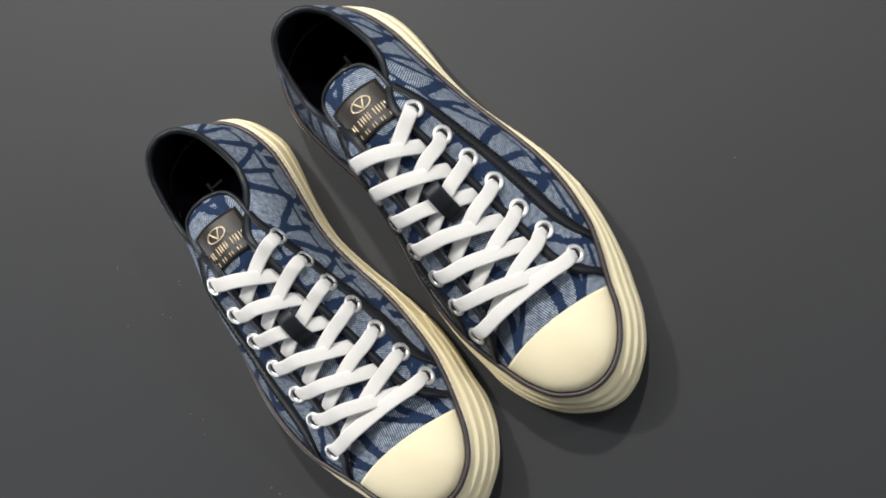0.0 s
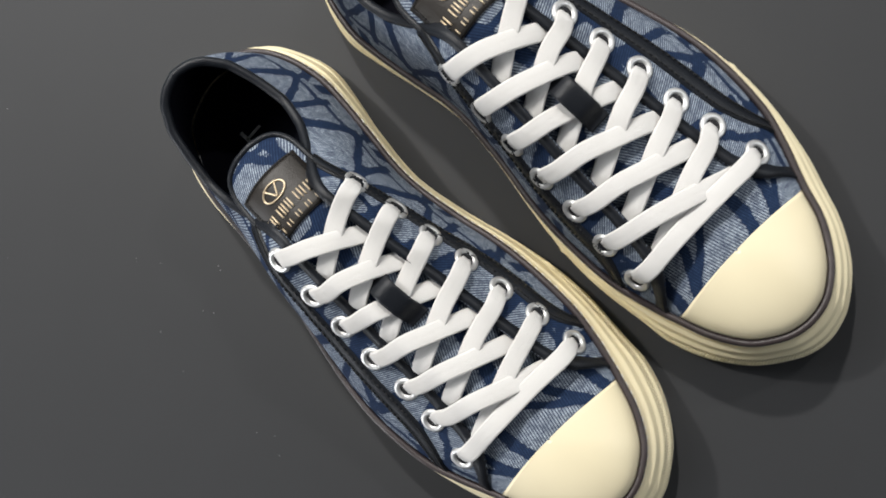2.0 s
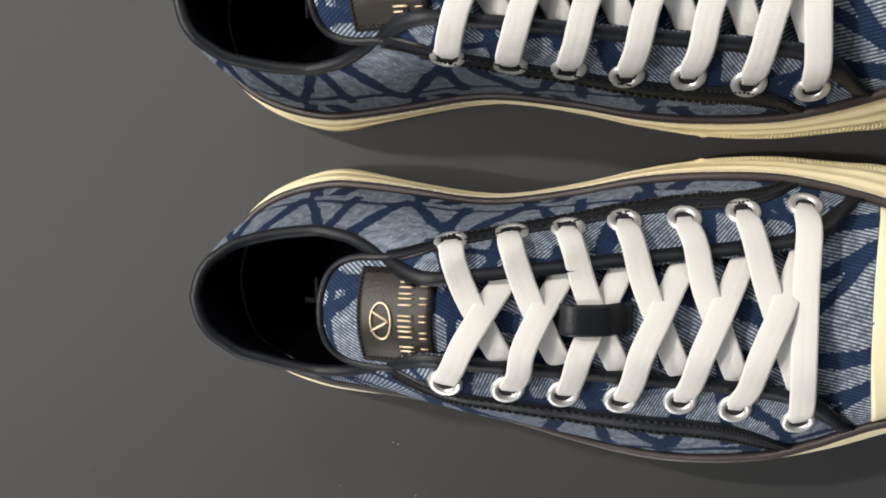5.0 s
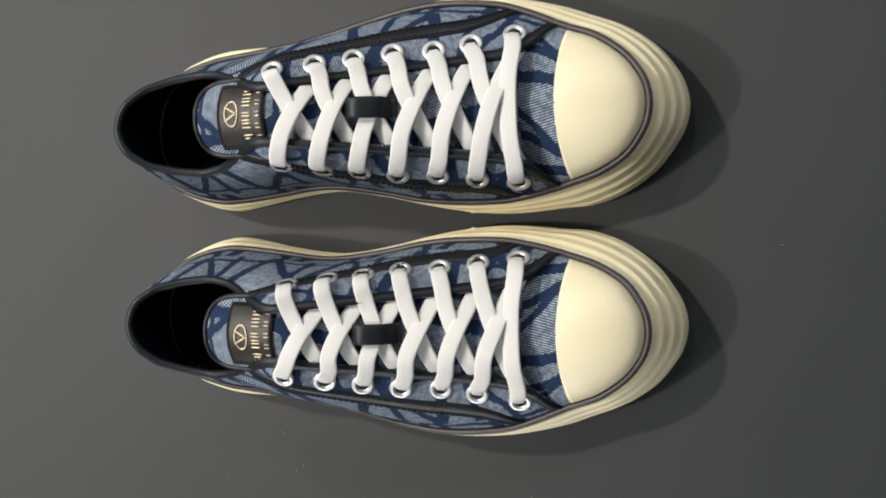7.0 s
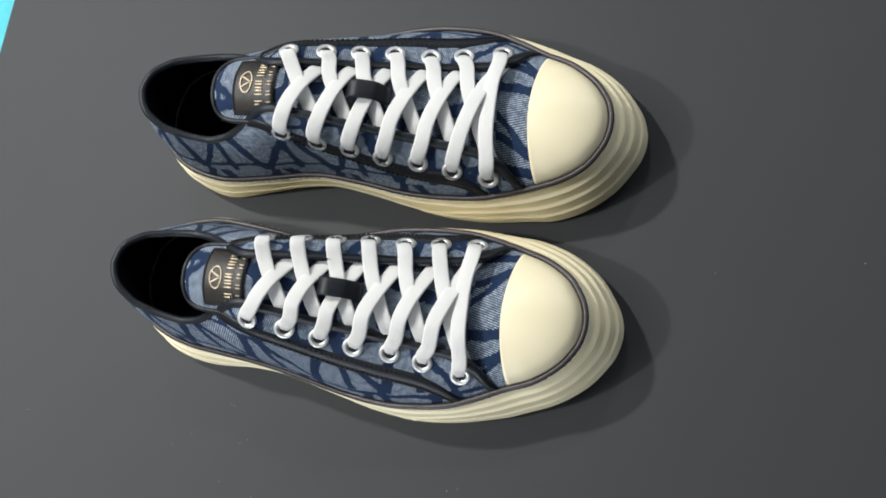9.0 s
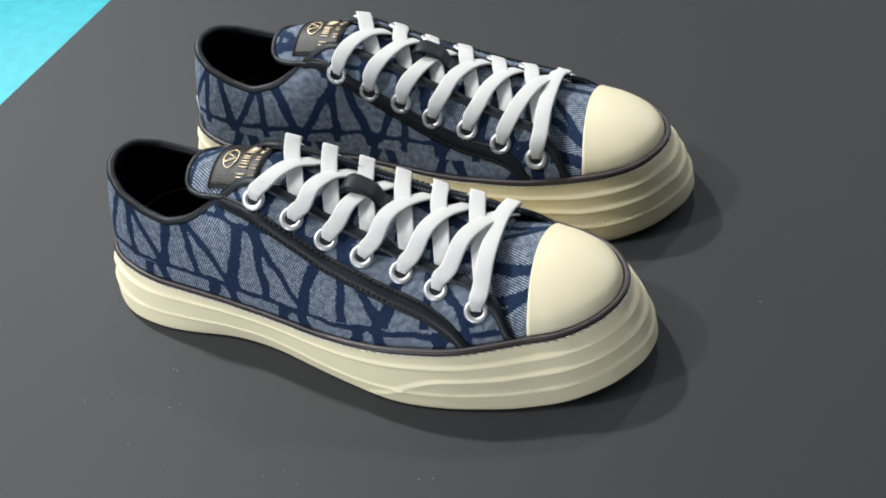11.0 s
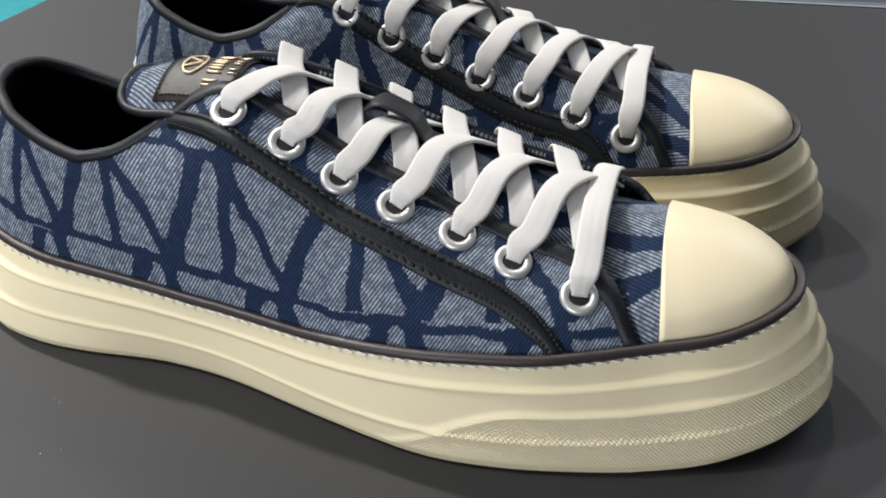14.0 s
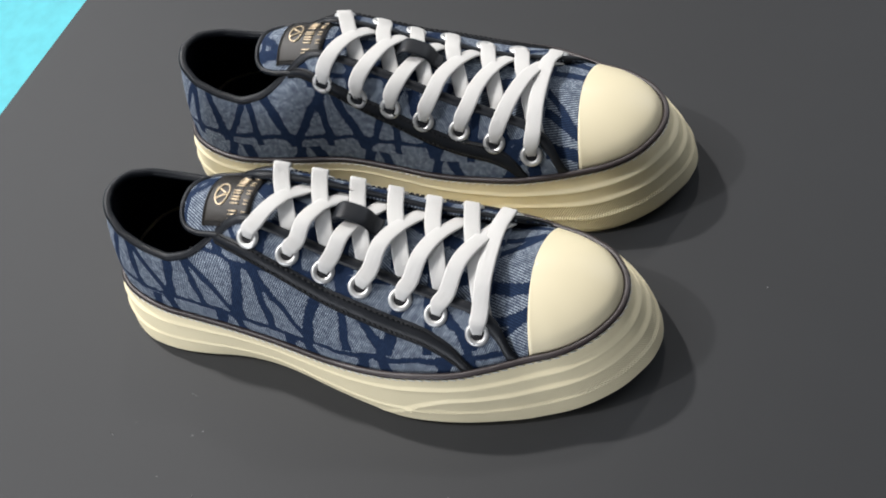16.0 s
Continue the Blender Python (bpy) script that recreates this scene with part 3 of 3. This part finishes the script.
        st = part("side_strip", grid_bm(rows_, flip=(side > 0) == (s > 0)), M_LEATHER, root, "black leather strip with double stitching")
        pieces = []
        for d in (-0.66, 0.66):
            for k in range(1, len(cen) - 1):
                seg = []
                for e in (0.0, 0.33, 0.66):
                    a = cen[k][0] + e * (cen[k + 1][0] - cen[k][0])
                    v = cen[k][1] + e * (cen[k + 1][1] - cen[k][1])
                    hgt = max(0.012, float(np.linalg.norm(quarter(a, 1, side) - quarter(a, 0, side))))
                    seg.append(flipy(quarter_at(a, min(1, max(0, v + d * 0.0044 / hgt)), side, 0.0011), s))
                pieces.append(tube_bm(seg, 0.0004, 4))
        tagged(part("strip_stitching", join_bm(pieces), M_THREAD, st), kind="stuff")
    return q


STRIP = ([0.1125, 0.118, 0.124, 0.131, 0.148, 0.169, 0.19, 0.21, 0.222, 0.232, 0.2405], [0.93, 0.80, 0.715, 0.66, 0.63, 0.605, 0.585, 0.545, 0.47, 0.31, 0.0])


def tongue_bend(x):
    return 14.0 + 14.0 * (1 - sstep(x, -0.065, -0.03))


def tongue_parts(root, s):
    rows_, uvs = [], []
    xs = [0.060, 0.05, 0.03, 0.01, -0.01, -0.03, -0.05, -0.062, -0.074, -0.083, -0.089, -0.0925, -0.094]
    half = [0.022, 0.023, 0.023, 0.023, 0.023, 0.0215, 0.0192, 0.0184, 0.0180, 0.0174, 0.0152, 0.011, 0.004]
    curve = smooth_curve(list(zip(xs, half)), 70)
    for x, w in curve:
        w = max(w, 0.002)
        row, uvr = [], []
        for k in range(25):
            y = (k / 12 - 1) * w
            flat = tongue_bend(x)
            z = ridge(x) - flat * y * y + 0.0002
            row.append((x, s * y, z))
            uvr.append((y * 0.9 + 0.5, x * 0.9))
        rows_.append(row), uvs.append(uvr)
    t = part("tongue", grid_bm(rows_, uvs=uvs, flip=s > 0), M_DENIM, root, "blue jacquard denim tongue")
    thicken(t, 0.0035, -1.0)
    path = [r[0] for r in rows_[42:]] + [rows_[-1][12]] + [r[-1] for r in rows_[42:]][::-1]
    part("tongue_edge", tube_bm(path, 0.0014, 8), M_LEATHER, t, "black leather edging")

    def on_tongue(x, y, lift):
        return (x, s * y, ridge(x) - tongue_bend(x) * y * y + 0.0002 + lift)

    rows_ = [[on_tongue(x, y, 0.0009) for y in np.linspace(-0.0154, 0.0154, 15)] for x in np.linspace(-0.0795, -0.0540, 12)]
    label = part("label_patch", grid_bm(rows_, flip=s < 0), M_LABEL, t, "black leather label with gold print")
    thicken(label, 0.0008)
    border = [(-0.0787, y) for y in np.linspace(-0.0140, 0.0140, 22)] + [(x, 0.0140) for x in np.linspace(-0.0780, -0.0550, 16)] + [(-0.0548, y) for y in np.linspace(0.0140, -0.0140, 22)] + [(x, -0.0140) for x in np.linspace(-0.0550, -0.0780, 16)]
    seams = []
    for (xa, ya), (xb, yb) in zip(border, border[1:]):
        if abs(xb - xa) + abs(yb - ya) < 0.004:
            seams.append(tube_bm([on_tongue(xa + (xb - xa) * f, ya + (yb - ya) * f, 0.0012) for f in (0.1, 0.4, 0.7)], 0.00025, 4))
    tagged(part("label_stitching", join_bm(seams), M_THREAD, label), kind="stuff")
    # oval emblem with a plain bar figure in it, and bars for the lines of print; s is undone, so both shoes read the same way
    ox, oy = -0.0710, -0.001 * s
    ring = [on_tongue(ox + 0.0034 * math.cos(k), s * (oy + 0.0058 * math.sin(k)), 0.0012) for k in np.linspace(0, 2 * math.pi, 40, endpoint=False)]
    part("emblem_ring", tube_bm(ring, 0.00042, 6, closed=True), M_GOLD, label, "gold oval emblem")
    for sg in (-1, 1):
        seg = [on_tongue(ox - 0.0034 + 0.0060 * f, s * (oy + sg * 0.0033 * (1 - f)), 0.0012) for f in np.linspace(0, 1, 6)]
        part("emblem_bar", tube_bm(seg, 0.00042, 6), M_GOLD, label, "gold bar")
    for j in range(8):
        y = -0.0125 + j * 0.0034
        for d in ((0.0, 0.0019) if j % 3 != 1 else (0.0,)):
            seg = [on_tongue(x, s * (y + d), 0.0012) for x in np.linspace(-0.0653, -0.0605, 5)]
            part("print_bar", tube_bm(seg, 0.00036, 5), M_GOLD, label, "gold printed bar")
    for j in range(8):
        y = -0.0095 + j * 0.0027
        seg = [on_tongue(x, s * (y + 0.0009 * (j % 2)), 0.0012) for x in np.linspace(-0.0583, -0.0557, 4)]
        part("print_bar", tube_bm(seg, 0.00028, 5), M_GOLD, label, "gold printed bar")
    # keeper loop
    path = smooth_curve([(-0.0205, 0.0, ridge(-0.0205) + 0.0008), (-0.017, 0.0, ridge(-0.017) + 0.002), (-0.012, 0, ridge(-0.012) + 0.0068), (-0.0065, 0, ridge(-0.0065) + 0.0074), (-0.001, 0, ridge(-0.001) + 0.0062), (0.0025, 0, ridge(0.0025) + 0.0014), (0.0055, 0, ridge(0.0055) + 0.0008)], 26)
    path = [(p[0], p[1] + 0.001, p[2]) for p in path]
    part("lace_keeper", ribbon_bm(path, [(0, 0, 1)] * 26, 0.0098, 0.0012), M_LEATHER, root, "black leather loop that holds the laces")


def eyelet_parts(root, s):
    for (i, side), (a, v) in EYELETS.items():
        p = Vector(flipy(quarter_at(a, v, side, 0.0), s))
        n = Vector(flipy(quarter_normal(a, v, side), s))
        m = Matrix.Translation(p) @ n.to_track_quat("Z", "Y").to_matrix().to_4x4()
        rows_ = []
        for k in range(24):
            c, si = math.cos(2 * math.pi * k / 24), math.sin(2 * math.pi * k / 24)
            rows_.append([m @ Vector((r * c, r * si, z)) for r, z in ((0.0056, 0.0), (0.0054, 0.0008), (0.0047, 0.0012), (0.0036, 0.0011), (0.0029, 0.0005), (0.0027, -0.0015))])
        e = part("eyelet", grid_bm(rows_, closed_u=True), M_STEEL, root, "brushed nickel eyelet")
        # flat black disc closes the ring, colour standing for the hole's inner shade
        bm = bmesh.new()
        bm.faces.new([bm.verts.new(m @ Vector((0.0029 * math.cos(2 * math.pi * k / 16), 0.0029 * math.sin(2 * math.pi * k / 16), 0.00035))) for k in range(16)])
        part("hole_shade_disc", bm, M_HOLE_SHADE, e, "black disc standing for the shade inside the eyelet")


def lace_parts(root, s):
    """World -y strands lie on top on both shoes."""
    LW, LT = 0.0079, 0.0011
    rng = random.Random(7 if s > 0 else 8)
    for i in range(7):
        for wside in (1, -1):
            side = wside * s
            a, v = EYELETS[i, side]
            e = Vector(flipy(quarter_at(a, v, side, 0.0), s))
            n = Vector(flipy(quarter_normal(a, v, side), s))
            up = Vector((0, 0, 1))
            if i == 6:
                if wside < 0:
                    continue
                a2, v2 = EYELETS[i, -side]
                e2 = Vector(flipy(quarter_at(a2, v2, -side, 0.0), s))
                n2 = Vector(flipy(quarter_normal(a2, v2, -side), s))
                top = ridge(e.x) + 0.0044

                def over_facing(at, y, sd):
                    aq, vq = find_on_quarter(at.x, y, sd)
                    return Vector(flipy(quarter_at(aq, vq, sd, 0.0026), s))

                up_a, up_b = over_facing(e, abs(e.y) - 0.0035, side), over_facing(e2, abs(e2.y) - 0.0035, -side)
                in_a, in_b = over_facing(e, 0.0255, side), over_facing(e2, 0.0255, -side)
                pts = [e + n * 0.0003, up_a, in_a, Vector((e.x, wside * 0.012, top - 0.0008)), Vector((e2.x, -wside * 0.012, top - 0.0008)), in_b, up_b, e2 + n2 * 0.0003]
                nors = [n, n, (n + up), up, up, (n2 + up), n2, n2]
            else:
                gap = EX[i + 1] - EX[i]
                xe = EX[i] + gap * 1.12
                edge_y = float(np.interp(xe, TX[190:], TY[190:]))
                ae, ve = find_on_quarter(xe, edge_y + 0.003, -side)
                end = Vector(flipy(quarter_at(ae, ve, -side, -0.0024), s))
                over = (0.0036 if wside < 0 else 0.0024) if i == 2 else (0.0050 if wside < 0 else 0.0026)
                lift = rng.uniform(-0.0004, 0.0005)

                def strand(f, dz):
                    q = e.lerp(end, f)
                    on_tongue = Vector((q.x, q.y + rng.uniform(-0.0004, 0.0004), ridge(q.x) - 9.0 * q.y * q.y + dz))
                    if q.y * wside > float(np.interp(q.x, TX[190:], TY[190:])) - 0.001:
                        aq, vq = find_on_quarter(q.x, abs(q.y), side)
                        return Vector(flipy(quarter_at(aq, vq, side, 0.0020 + 0.4 * dz), s))
                    return on_tongue

                pts = [e + n * 0.0003, strand(0.07, 0.0022), strand(0.17, 0.0028), strand(0.36, over + 0.0006 + lift), strand(0.60, over), strand(0.84, 0.0014), end]
                n2 = Vector(flipy(quarter_normal(ae, ve, -side), s))
                nors = [n, n, n, (n * 0.5 + up), up, (n2 * 0.5 + up), n2]
            N = 36
            path = smooth_curve(pts, N)
            f = np.linspace(0, len(nors) - 1, N)
            nor = []
            for q in f:
                k = min(int(q), len(nors) - 2)
                nor.append((nors[k].normalized().lerp(nors[k + 1].normalized(), q - k)).normalized())
            width = [LW * (0.58 + 0.42 * sstep(j, 0, 7)) * ((0.58 + 0.42 * sstep(N - 1 - j, 0, 7)) if i == 6 else 1) for j in range(N)]
            part("lace", ribbon_bm(path, nor, width, LT), M_LACE, root)


def sneaker(s, place, label):
    root = tagged(new("sneaker"), label, "shoe", "pair of sneakers")
    sole_parts(root, s)
    upper_parts(root, s)
    tongue_parts(root, s)
    eyelet_parts(root, s)
    lace_parts(root, s)
    root.matrix_world = place
    return root


sneaker(1, pose(0, 0.0595, 0.0005), "blue jacquard denim low-top sneaker with a cream toe cap")
sneaker(-1, pose(-0.0006, 0.1655, 0.0005, 0, 0, 0.9) @ Matrix.Scale(1.014, 4), "blue jacquard denim low-top sneaker with a cream toe cap")


# ---- dust ----
rng = random.Random(3)
spots = [(0.1767, 0.0989), (0.2506, 0.1108), (0.0506, -0.0349), (0.0446, -0.037), (-0.0165, -0.0477), (-0.1315, -0.0359), (-0.12, -0.0283), (-0.0962, -0.0077), (-0.094, -0.0084)]
spots += [(-0.0866, -0.0295), (-0.0818, -0.0264), (-0.0959, -0.0534), (-0.0734, -0.059), (-0.0245, -0.0531), (-0.0084, -0.0528)]
spots += [(rng.uniform(-0.28, 0.35), rng.choice((-1, 1)) * rng.uniform(0.12, 0.22) + 0.12) for _ in range(8)]
bits = []
for x, y in spots:
    bm = bmesh.new()
    bmesh.ops.create_icosphere(bm, subdivisions=1, radius=1, matrix=Matrix.Translation((x, y, 0.0002)) @ Matrix.Rotation(rng.uniform(0, 3), 4, "Z") @ Matrix.Diagonal((rng.uniform(0.0002, 0.0004), rng.uniform(0.00015, 0.0003), 0.0002, 1)))
    bits.append(bm)
tagged(part("dust_specks", join_bm(bits), M_DUST, None, "tiny pale dust specks lying on the dark table"), category="dust", kind="stuff")
